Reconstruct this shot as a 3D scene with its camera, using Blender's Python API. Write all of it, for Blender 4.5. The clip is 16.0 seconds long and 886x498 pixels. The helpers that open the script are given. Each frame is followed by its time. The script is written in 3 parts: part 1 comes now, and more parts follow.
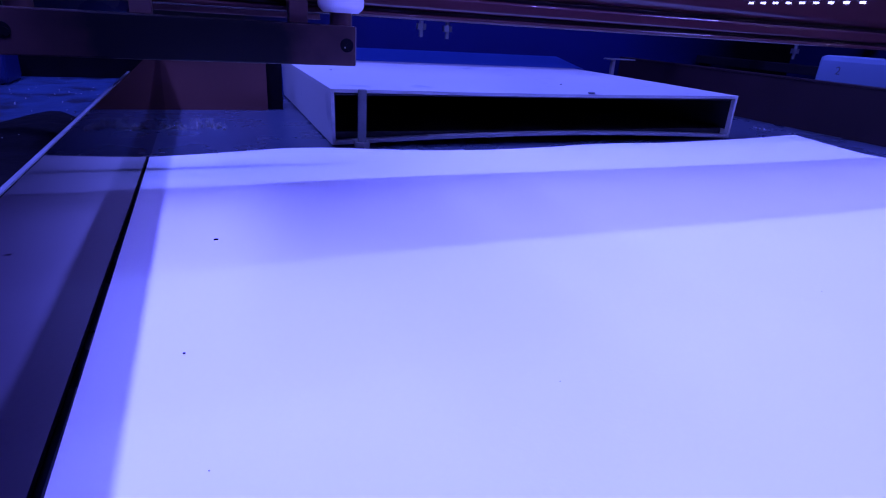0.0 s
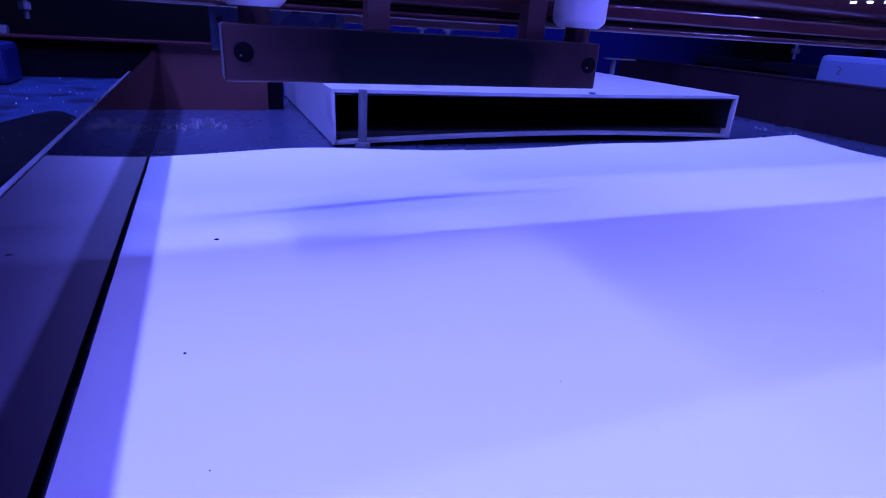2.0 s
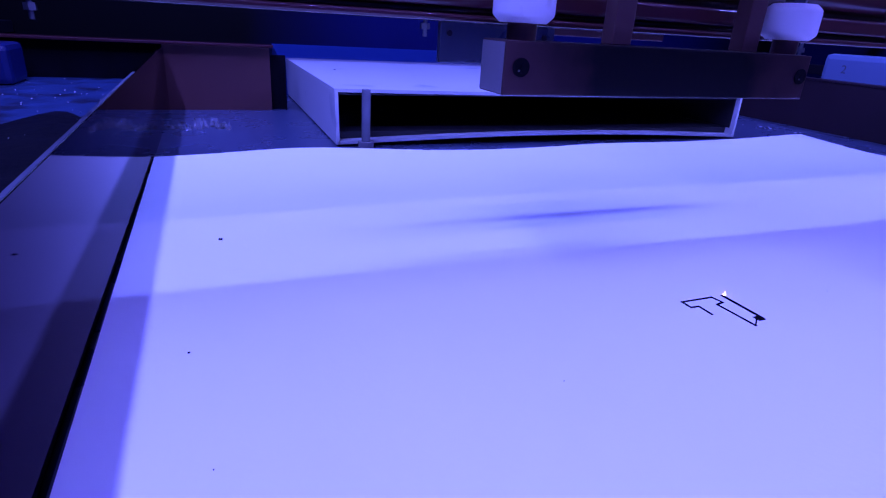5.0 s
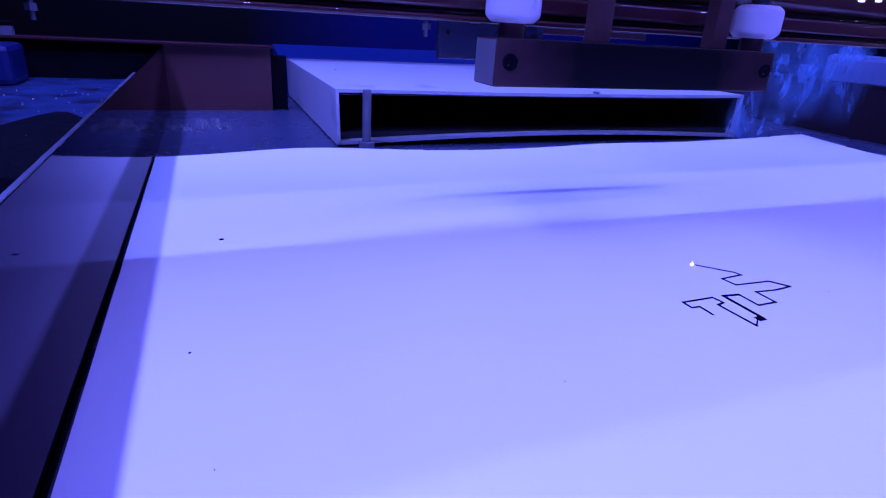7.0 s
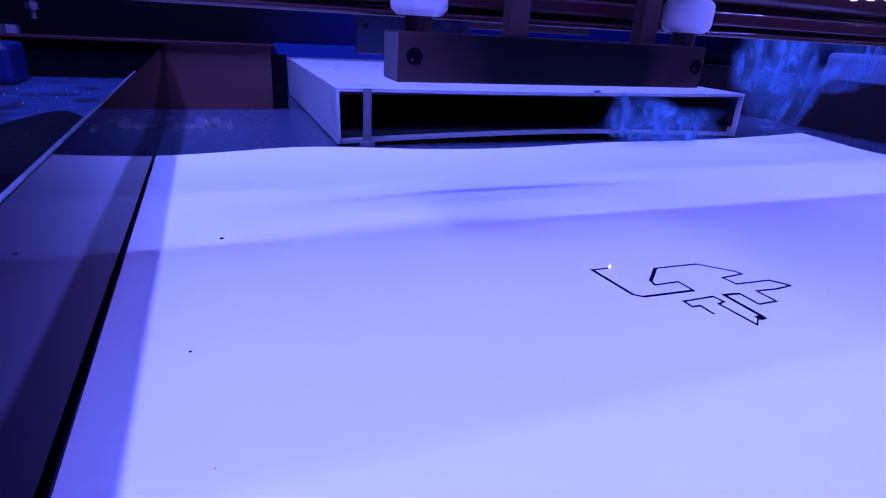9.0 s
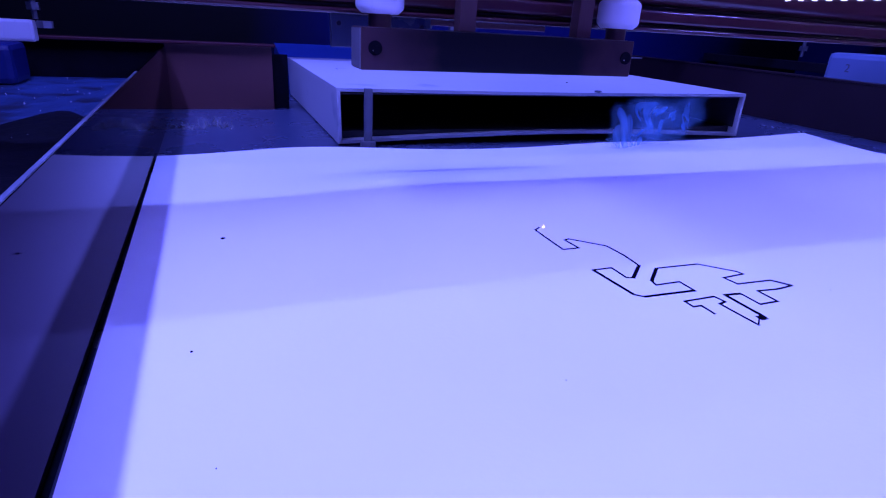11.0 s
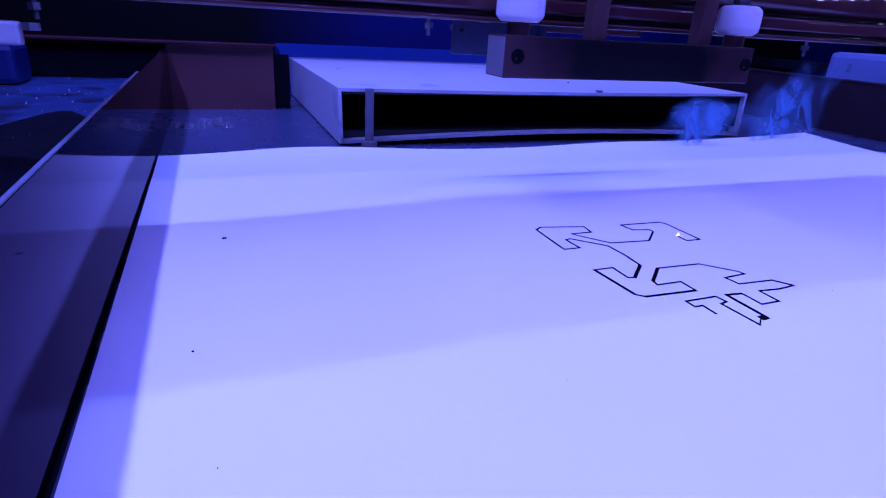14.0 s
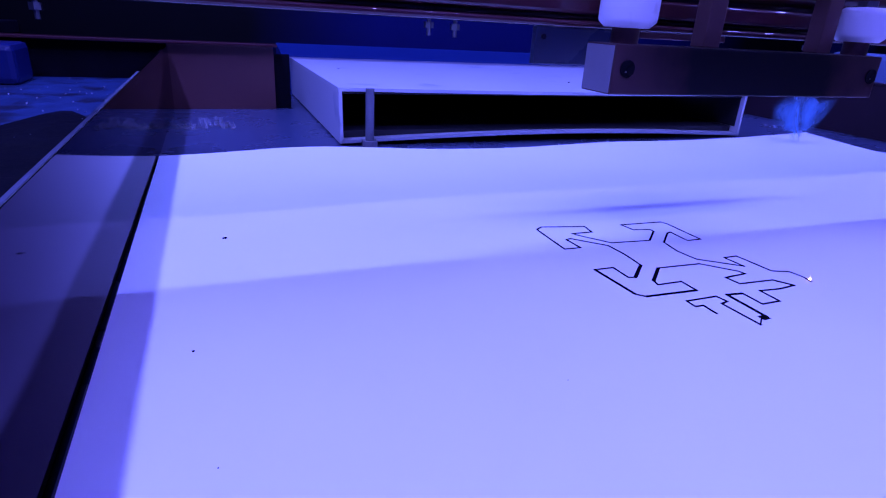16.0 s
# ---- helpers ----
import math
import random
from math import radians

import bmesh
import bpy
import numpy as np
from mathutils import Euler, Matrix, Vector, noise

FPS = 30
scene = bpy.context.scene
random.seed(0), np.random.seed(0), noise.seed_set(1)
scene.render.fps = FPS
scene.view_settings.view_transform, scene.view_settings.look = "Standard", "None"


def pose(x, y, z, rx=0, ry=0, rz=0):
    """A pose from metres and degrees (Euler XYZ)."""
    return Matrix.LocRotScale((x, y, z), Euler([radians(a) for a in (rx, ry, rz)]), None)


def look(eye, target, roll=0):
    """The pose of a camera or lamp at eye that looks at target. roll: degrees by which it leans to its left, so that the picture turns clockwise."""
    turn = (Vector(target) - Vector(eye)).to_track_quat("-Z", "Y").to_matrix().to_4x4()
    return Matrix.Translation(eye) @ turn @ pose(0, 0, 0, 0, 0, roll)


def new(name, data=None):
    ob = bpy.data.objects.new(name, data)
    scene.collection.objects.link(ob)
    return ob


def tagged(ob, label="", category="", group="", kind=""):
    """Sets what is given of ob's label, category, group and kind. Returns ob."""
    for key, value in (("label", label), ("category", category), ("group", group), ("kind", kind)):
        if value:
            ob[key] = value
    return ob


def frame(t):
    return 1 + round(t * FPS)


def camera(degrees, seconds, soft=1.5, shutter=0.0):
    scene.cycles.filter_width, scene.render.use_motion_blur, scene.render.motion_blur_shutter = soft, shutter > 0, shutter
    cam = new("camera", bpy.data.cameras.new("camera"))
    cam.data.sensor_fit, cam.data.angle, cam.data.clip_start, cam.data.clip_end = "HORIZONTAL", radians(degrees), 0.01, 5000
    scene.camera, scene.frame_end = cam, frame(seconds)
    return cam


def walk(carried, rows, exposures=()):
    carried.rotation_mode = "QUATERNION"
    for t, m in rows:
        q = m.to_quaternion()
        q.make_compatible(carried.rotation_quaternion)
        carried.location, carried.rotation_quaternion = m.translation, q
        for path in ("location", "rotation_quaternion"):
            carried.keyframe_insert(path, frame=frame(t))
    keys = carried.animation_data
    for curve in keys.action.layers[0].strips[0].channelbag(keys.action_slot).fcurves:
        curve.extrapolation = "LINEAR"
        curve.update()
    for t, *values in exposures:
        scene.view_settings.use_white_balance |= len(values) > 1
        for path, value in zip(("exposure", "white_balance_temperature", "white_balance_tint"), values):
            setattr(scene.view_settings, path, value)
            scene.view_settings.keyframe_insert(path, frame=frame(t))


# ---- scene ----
# All plan lengths are in multiples of the eye's height over the bed; U turns them into metres.
U = 0.046

# ---- camera ----
cam = camera(76.15, 16.0, soft=1.15)
EYE = (0, 0, U)
walk(cam, [(t, pose(*EYE, rx, ry, rz)) for t, rx, ry, rz in (
    (0.0, 68.120, -3.481, -21.689), (2.0, 68.117, -3.460, -21.636), (2.5, 68.053, -3.417, -21.530),
    (3.0, 68.053, -3.417, -21.530), (3.5, 68.049, -3.385, -21.450), (4.0, 68.044, -3.353, -21.370),
    (5.0, 68.064, -3.336, -21.327), (6.5, 68.095, -3.310, -21.264), (7.5, 68.051, -3.299, -21.237),
    (8.0, 68.006, -3.289, -21.210), (9.0, 67.978, -3.289, -21.210), (10.0, 67.975, -3.272, -21.168),
    (11.5, 67.972, -3.246, -21.104), (12.5, 67.968, -3.225, -21.051), (14.0, 67.954, -3.211, -21.017),
    (16.0, 67.935, -3.193, -20.971))])

# ---- light: strips of violet-blue diodes round the lid's opening ----
world = bpy.data.worlds.new("world")
world.use_nodes = True
world.node_tree.nodes["Background"].inputs[0].default_value = (0.01, 0.01, 0.06, 1)
world.node_tree.nodes["Background"].inputs[1].default_value = 0.2
scene.world = world
scene.view_settings.exposure = 0.0


def strip_lamp(name, centre, target, length, watts, colour, width=0.09):
    lamp = bpy.data.lights.new(name, "AREA")
    lamp.shape, lamp.size, lamp.size_y = "RECTANGLE", length * U, width * U
    lamp.energy, lamp.color = watts, colour
    ob = new(name, lamp)
    ob.matrix_world = look([c * U for c in centre], [c * U for c in target])
    return ob


LAMP_H = 6.0
rear_lamp = strip_lamp("rear_led_lamp", (2.6, 5.75, LAMP_H), (2.6, 1.0, 0), 9.0, 1.68, (0.121, 0.152, 1.0))
left_lamp = strip_lamp("left_led_lamp", (-1.76, 2.2, LAMP_H), (2.6, 2.2, 0), 7.8, 3.0, (0.134, 0.152, 1.0), width=0.25)
right_lamp = strip_lamp("right_led_lamp", (8.6, 2.4, LAMP_H), (3.0, 2.4, 0), 8.0, 1.62, (0.136, 0.150, 1.0))
BEAD_GLOW = 1050.0


# ---- materials ----
def material(name, colour, rough=0.5, metal=0.0, vary=0.15, scale=60.0, bump=0.0, bump_scale=600.0, stain=None, stain_scale=12.0, stain_at=0.6, spec=0.5, coat=0.0):
    m = bpy.data.materials.new(name)
    m.use_nodes = True
    n, l = m.node_tree.nodes, m.node_tree.links
    b = n["Principled BSDF"]
    b.inputs["Roughness"].default_value, b.inputs["Metallic"].default_value = rough, metal
    b.inputs["Specular IOR Level"].default_value = spec
    b.inputs["Coat Weight"].default_value = coat
    co = n.new("ShaderNodeTexCoord")
    grain = n.new("ShaderNodeTexNoise")
    grain.inputs["Scale"].default_value, grain.inputs["Detail"].default_value = scale, 6
    l.new(co.outputs["Object"], grain.inputs["Vector"])
    mix = n.new("ShaderNodeMix")
    mix.data_type = "RGBA"
    mix.inputs["A"].default_value = (*[c * (1 - vary) for c in colour], 1)
    mix.inputs["B"].default_value = (*[min(1, c * (1 + vary)) for c in colour], 1)
    l.new(grain.outputs["Fac"], mix.inputs["Factor"])
    last = mix.outputs["Result"]
    if stain:
        spots = n.new("ShaderNodeTexNoise")
        spots.inputs["Scale"].default_value, spots.inputs["Detail"].default_value = stain_scale, 8
        l.new(co.outputs["Object"], spots.inputs["Vector"])
        ramp = n.new("ShaderNodeValToRGB")
        ramp.color_ramp.elements[0].position, ramp.color_ramp.elements[1].position = stain_at, min(1, stain_at + 0.12)
        l.new(spots.outputs["Fac"], ramp.inputs["Fac"])
        over = n.new("ShaderNodeMix")
        over.data_type = "RGBA"
        over.inputs["B"].default_value = (*stain, 1)
        l.new(ramp.outputs["Color"], over.inputs["Factor"])
        l.new(last, over.inputs["A"])
        last = over.outputs["Result"]
    l.new(last, b.inputs["Base Color"])
    rr = n.new("ShaderNodeMapRange")
    rr.inputs["To Min"].default_value, rr.inputs["To Max"].default_value = rough * 0.8, min(1, rough * 1.2)
    l.new(grain.outputs["Fac"], rr.inputs["Value"])
    l.new(rr.outputs["Result"], b.inputs["Roughness"])
    if bump:
        fine = n.new("ShaderNodeTexNoise")
        fine.inputs["Scale"].default_value, fine.inputs["Detail"].default_value = bump_scale, 4
        l.new(co.outputs["Object"], fine.inputs["Vector"])
        bm_ = n.new("ShaderNodeBump")
        bm_.inputs["Strength"].default_value, bm_.inputs["Distance"].default_value = bump, 0.0005
        l.new(fine.outputs["Fac"], bm_.inputs["Height"])
        l.new(bm_.outputs["Normal"], b.inputs["Normal"])
    return m


def glow(name, colour, strength):
    m = bpy.data.materials.new(name)
    m.use_nodes = True
    b = m.node_tree.nodes["Principled BSDF"]
    b.inputs["Base Color"].default_value = (*colour, 1)
    b.inputs["Emission Color"].default_value = (*colour, 1)
    b.inputs["Emission Strength"].default_value = strength
    return m


PAPER = material("white_card", (0.80, 0.80, 0.80), 0.75, vary=0.03, scale=25, bump=0.06, bump_scale=900)
POLISHED = material("polished_brown_steel", (0.030, 0.026, 0.032), 0.05, metal=1.0, vary=0.10, scale=40, stain=(0.034, 0.028, 0.032), stain_scale=30, stain_at=0.62)
POLISHED.node_tree.nodes["Principled BSDF"].inputs["Specular Tint"].default_value = (0.52, 0.50, 0.54, 1)
BED = material("grey_painted_steel", (0.045, 0.058, 0.105), 0.28, vary=0.12, scale=40, bump=0.03, stain=(0.075, 0.09, 0.14), stain_scale=45, stain_at=0.63)
DUCT = material("pale_grey_painted_metal", (0.47, 0.48, 0.50), 0.38, vary=0.06, scale=30, bump=0.05, stain=(0.26, 0.29, 0.34), stain_scale=40, stain_at=0.64)
DUCT_SHADE = material("shaded_duct_lining", (0.012, 0.012, 0.016), 0.6, vary=0.3, scale=30)
BROWN = material("brown_painted_metal", (0.12, 0.045, 0.038), 0.40, metal=0.2, vary=0.15, scale=45, stain=(0.07, 0.028, 0.026), stain_scale=25, stain_at=0.6)
BAR = material("dark_centred_bronze_bar", (0.095, 0.044, 0.046), 0.34, metal=0.5, vary=0.10, scale=60, bump=0.03)


def add_dark_fan(m, centre, reach, shade=0.008, ragged=60.0):
    """A darkening with a ragged rim that fades out from centre."""
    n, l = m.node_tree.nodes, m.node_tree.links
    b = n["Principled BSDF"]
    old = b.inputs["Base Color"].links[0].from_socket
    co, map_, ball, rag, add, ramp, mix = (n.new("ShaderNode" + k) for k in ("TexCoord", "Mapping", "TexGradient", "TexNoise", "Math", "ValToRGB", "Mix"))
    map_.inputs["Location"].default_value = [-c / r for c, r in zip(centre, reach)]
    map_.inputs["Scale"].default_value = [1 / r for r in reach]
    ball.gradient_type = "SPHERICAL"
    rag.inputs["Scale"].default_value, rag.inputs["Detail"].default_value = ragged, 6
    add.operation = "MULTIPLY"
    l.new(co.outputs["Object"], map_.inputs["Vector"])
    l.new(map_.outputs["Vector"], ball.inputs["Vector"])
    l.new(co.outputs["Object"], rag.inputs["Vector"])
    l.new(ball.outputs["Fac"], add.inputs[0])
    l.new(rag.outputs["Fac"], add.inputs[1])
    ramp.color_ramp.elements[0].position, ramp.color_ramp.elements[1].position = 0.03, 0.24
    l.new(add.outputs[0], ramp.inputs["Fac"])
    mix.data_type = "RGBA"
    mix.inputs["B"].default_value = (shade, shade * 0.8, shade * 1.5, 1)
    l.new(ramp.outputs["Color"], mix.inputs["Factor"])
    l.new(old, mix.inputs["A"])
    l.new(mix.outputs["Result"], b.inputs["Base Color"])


# The bar is darkest at its middle and fades towards its ends.
add_dark_fan(BAR, (0.02 * U, 0.51 * U, 0.85 * U), (0.95 * U, 0.6 * U, 0.7 * U), 0.0025)
BARE = material("bare_milled_aluminium", (0.30, 0.29, 0.31), 0.42, metal=0.5, vary=0.15, scale=120, bump=0.05)
BRONZE = material("bronze_anodised_aluminium", (0.16, 0.080, 0.075), 0.30, metal=0.6, vary=0.10, scale=60, bump=0.03, stain=(0.05, 0.026, 0.03), stain_scale=30, stain_at=0.62)
RAIL = material("bronze_extrusion", (0.050, 0.010, 0.011), 0.5, vary=0.2, scale=50, coat=0.6, spec=0.2)
RAIL.node_tree.nodes["Principled BSDF"].inputs["Coat Roughness"].default_value = 0.0
RAIL.node_tree.nodes["Principled BSDF"].inputs["Coat IOR"].default_value = 1.75
NYLON = material("white_nylon", (0.62, 0.60, 0.62), 0.5, vary=0.05, scale=40, stain=(0.30, 0.26, 0.25), stain_scale=70, stain_at=0.68)
STEEL = material("zinc_plated_steel", (0.24, 0.25, 0.28), 0.35, metal=0.9, vary=0.15, scale=200, bump=0.1)
EDGE = material("pale_rail_edge", (0.085, 0.095, 0.12), 0.5, metal=0.3, vary=0.4, scale=160)
DULL = material("dull_grey_steel", (0.17, 0.175, 0.20), 0.62, metal=0.6, vary=0.3, scale=160, stain=(0.22, 0.22, 0.26), stain_scale=120, stain_at=0.6)
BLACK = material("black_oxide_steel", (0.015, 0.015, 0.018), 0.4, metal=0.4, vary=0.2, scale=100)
BLUE = material("blue_painted_cabinet", (0.001, 0.0028, 0.034), 0.6, spec=0.1, vary=0.15, scale=18, stain=(0.001, 0.002, 0.016), stain_scale=10, stain_at=0.6)
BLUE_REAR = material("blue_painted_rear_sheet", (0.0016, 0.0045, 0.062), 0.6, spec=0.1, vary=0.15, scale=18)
# The rear wall's shade at both ends is put into its colour.
add_dark_fan(BLUE_REAR, (-2.6 * U, 9.2 * U, 0.9 * U), (5.4 * U, 3 * U, 4 * U), 0.0006, 3.0)
add_dark_fan(BLUE_REAR, (12.5 * U, 9.2 * U, 0.9 * U), (5.6 * U, 3 * U, 4 * U), 0.0008, 3.0)
HOOD = material("mid_blue_paint", (0.006, 0.030, 0.17), 0.5, vary=0.15, scale=30)
BLUE_PAINT = material("deep_blue_paint", (0.003, 0.009, 0.07), 0.4, vary=0.2, scale=30)
DARK = material("dark_painted_steel", (0.006, 0.005, 0.010), 0.55, spec=0.12, vary=0.2, scale=30)
TRAY = material("dusty_tray_steel", (0.012, 0.030, 0.085), 0.5, vary=0.75, scale=110, bump=0.4, bump_scale=260, stain=(0.006, 0.008, 0.022), stain_scale=75, stain_at=0.52, spec=0.3)
TRAY_CRUMB = material("pale_crumbs", (0.28, 0.30, 0.38), 0.6, vary=0.5, scale=90)
DARK_BROWN = material("dark_brown_painted_metal", (0.022, 0.009, 0.013), 0.42, metal=0.2, vary=0.2, scale=45)
# Near black for soot, and for shade coloured onto panel end and holes.
SOOT_SHADE = material("soot_and_shade", (0.0035, 0.003, 0.006), 0.7, vary=0.6, scale=110, bump=0.6, bump_scale=260, stain=(0.05, 0.045, 0.08), stain_scale=130, stain_at=0.73, spec=0.05)
CLEAR_GLASS = bpy.data.materials.new("clear_acrylic")
CLEAR_GLASS.use_nodes = True
_b = CLEAR_GLASS.node_tree.nodes["Principled BSDF"]
_b.inputs["Base Color"].default_value = (0.95, 0.95, 0.97, 1)
_b.inputs["Transmission Weight"].default_value, _b.inputs["Roughness"].default_value, _b.inputs["IOR"].default_value = 0.92, 0.03, 1.49
CHAR = material("charred_card", (0.005, 0.004, 0.006), 0.9, vary=0.3, scale=300, spec=0.0)
WHITE_BOX = material("white_enamelled_casing", (0.12, 0.17, 0.28), 0.4, vary=0.05, scale=15)
PENCIL = material("pencil_mark", (0.08, 0.08, 0.10), 0.7)
BEAD = glow("violet_blue_diode", (0.148, 0.140, 1.0), BEAD_GLOW)
LOW_BEAD = glow("dim_violet_blue_diode", (0.40, 0.42, 1.0), 60.0)
SPARK = glow("burning_spot", (1.0, 0.60, 0.42), 5.0)


# ---- building helpers ----
def V(x, y, z):
    return Vector((x * U, y * U, z * U))


def add_box(bm, x0, x1, y0, y1, z0, z1, bevel=0.0):
    made = bmesh.ops.create_cube(bm, size=1.0)["verts"]
    for v in made:
        v.co = V(x0 + (v.co.x + 0.5) * (x1 - x0), y0 + (v.co.y + 0.5) * (y1 - y0), z0 + (v.co.z + 0.5) * (z1 - z0))
    if bevel:
        edges = {e for v in made for e in v.link_edges}
        bmesh.ops.bevel(bm, geom=list(edges), offset=bevel * U, segments=2, profile=0.6, affect="EDGES")
    return made


def add_round(bm, x, y, z0, z1, r0, r1=None, n=28, bevel=0.0):
    m = Matrix.Translation(V(x, y, (z0 + z1) / 2))
    made = bmesh.ops.create_cone(bm, cap_ends=True, segments=n, radius1=r0 * U, radius2=(r0 if r1 is None else r1) * U, depth=(z1 - z0) * U, matrix=m)["verts"]
    if bevel:
        edges = [e for e in {e for v in made for e in v.link_edges} if abs(e.verts[0].co.z - e.verts[1].co.z) < 1e-9 and len(e.link_faces) == 2]
        bmesh.ops.bevel(bm, geom=edges, offset=bevel * U, segments=3, affect="EDGES")
    return made


def add_lathe(bm, x, y, profile, n=40):
    """A turned solid from (radius, height) rows, bottom to top."""
    rings = [[bm.verts.new(V(x + r * math.cos(2 * math.pi * k / n), y + r * math.sin(2 * math.pi * k / n), z)) for k in range(n)] for r, z in profile]
    for a, b in zip(rings, rings[1:]):
        for k in range(n):
            bm.faces.new((a[k], a[(k + 1) % n], b[(k + 1) % n], b[k]))
    bm.faces.new(rings[0][::-1])
    bm.faces.new(rings[-1])


def add_tube_y(bm, x, z, y0, y1, r, n=24):
    m = Matrix.Translation(V(x, (y0 + y1) / 2, z)) @ pose(0, 0, 0, 90, 0, 0)
    return bmesh.ops.create_cone(bm, cap_ends=True, segments=n, radius1=r * U, radius2=r * U, depth=(y1 - y0) * U, matrix=m)["verts"]


def extrude_x(bm, profile, x0, x1):
    a = [bm.verts.new(V(x0, y, z)) for y, z in profile]
    b = [bm.verts.new(V(x1, y, z)) for y, z in profile]
    k = len(profile)
    for i in range(k):
        bm.faces.new((a[i], a[(i + 1) % k], b[(i + 1) % k], b[i]))
    bm.faces.new(a[::-1])
    bm.faces.new(b)
    bmesh.ops.recalc_face_normals(bm, faces=bm.faces)


def filleted(points, r=0.02, n=5):
    """The closed profile with its corners rounded."""
    out = []
    for i, p in enumerate(points):
        a, b, c = Vector(points[i - 1]), Vector(p), Vector(points[(i + 1) % len(points)])
        q = min(r, (a - b).length * 0.45, (c - b).length * 0.45)
        s, e = b + (a - b).normalized() * q, b + (c - b).normalized() * q
        for k in range(n + 1):
            u = k / n
            m = s * (1 - u) ** 2 + b * 2 * u * (1 - u) + e * u * u
            out.append((m.x, m.y))
        if (c - b).length > 0.06:
            g, h = b + (c - b).normalized() * (q + 0.004), c - (c - b).normalized() * (q + 0.004)
            out += [(g.x, g.y), (h.x, h.y)]
    return out


def mesh_from(name, bm, mat, smooth=False):
    me = bpy.data.meshes.new(name)
    bmesh.ops.recalc_face_normals(bm, faces=bm.faces)
    bm.to_mesh(me)
    bm.free()
    me.materials.append(mat)
    if smooth:
        for p in me.polygons:
            p.use_smooth = True
        me.set_sharp_from_angle(angle=radians(35))
    return me


def part(name, bm, mat, parent, label="", smooth=False):
    ob = new(name, mesh_from(name, bm, mat, smooth))
    ob.parent = parent
    return tagged(ob, label)


def solid(name, bm, mat, label, category, kind="", smooth=False):
    return tagged(new(name, mesh_from(name, bm, mat, smooth)), label, category, kind=kind)


def thing(name, label, category, group="", at=(0, 0, 0)):
    ob = new(name)
    ob.empty_display_size = 0.01
    ob.location = V(*at)
    return tagged(ob, label, category, group)


def one_box(*a, **k):
    bm = bmesh.new()
    add_box(bm, *a, **k)
    return bm


# ---- the cabinet ----
WALL_X = -0.418
BED_R = 7.22
solid("floor", one_box(-5, 12, -2, 9.6, -0.60, -0.50), DARK, "dark steel floor of the machine cabinet", "floor", "structure")
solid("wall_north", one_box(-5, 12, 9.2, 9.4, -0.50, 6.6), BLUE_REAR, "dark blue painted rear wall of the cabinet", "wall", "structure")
solid("wall_south", one_box(-5, 12, -2, -1.8, -0.50, 6.6), BLUE, "dark blue painted front wall of the cabinet", "wall", "structure")
solid("wall_west", one_box(-5, -4.8, -1.8, 9.2, -0.50, 6.6), BLUE, "dark blue painted side wall of the cabinet", "wall", "structure")
solid("wall_east", one_box(11.8, 12, -1.8, 9.2, -0.50, 6.6), BLUE, "dark blue painted side wall of the cabinet", "wall", "structure")
solid("ceiling", one_box(-5, 12, -2, 9.4, 6.61, 6.7), DARK, "dark underside of the closed lid", "lid", "structure")
solid("bed", one_box(WALL_X - 0.022, BED_R, -1.7, 8.4, -0.50, -0.03), BED, "grey painted steel work bed under the card", "work bed", "structure")


def side_rail():
    rail = thing("side_rail", "polished brown steel side rail mirroring the white card", "side rail", at=(WALL_X, 2.6, -0.03))
    bm = bmesh.new()
    add_box(bm, -0.014, 0.0, -4.3, 4.078, 0.0, 0.634)
    part("web", bm, POLISHED, rail)
    bm = bmesh.new()
    # Pale strip ends where the rail's highlight ends; its brightness is in the colour.
    add_box(bm, -0.015, -0.001, -4.3, 1.40, 0.635, 0.640, bevel=0.002)
    part("top_flange", bm, EDGE, rail, "pale bent top edge, its highlight put into the colour")


def back_panel():
    p = thing("back_panel", "brown painted steel panel with a folded top lip", "panel", at=(0.62, 6.68, -0.03))
    bm = bmesh.new()
    add_box(bm, -1.046, 0.0, 0.0, 0.05, 0.0, 0.66)
    part("sheet", bm, BROWN, p)
    # Near-black panel end carries its shade; the plate darkens the gap.
    part("shaded_sheet", one_box(-5.0, -1.049, 0.0, 0.05, 0.0, 0.66), SOOT_SHADE, p, "end of the panel with its shade put into a near-black colour")
    part("return_plate", one_box(0.003, 0.17, 0.06, 0.10, 0.0, 0.58), SOOT_SHADE, p, "dark plate closing the gap to the duct")
    bm = bmesh.new()
    add_box(bm, -5.0, 0.03, -0.14, 0.05, 0.661, 0.69, bevel=0.008)
    part("lip", bm, RAIL, p, "folded top lip catching the light")


def right_panel():
    p = thing("low_side_panel", "dark brown painted low steel side panel", "panel", at=(BED_R, 3, -0.03))
    bm = bmesh.new()
    add_box(bm, 0.0, 0.06, -4.7, 6.1, 0.0, 0.605)
    part("sheet", bm, DARK_BROWN, p)
    bm = bmesh.new()
    add_box(bm, -0.02, 0.16, -4.7, 6.1, 0.606, 0.63, bevel=0.006)
    part("lip", bm, DARK_BROWN, p)


side_rail()
back_panel()
right_panel()
solid("left_tray", one_box(-4.7, WALL_X - 0.026, -1.7, 6.66, -0.49, 0.28), TRAY, "dusty blue-grey metal tray beside the rail", "tray")


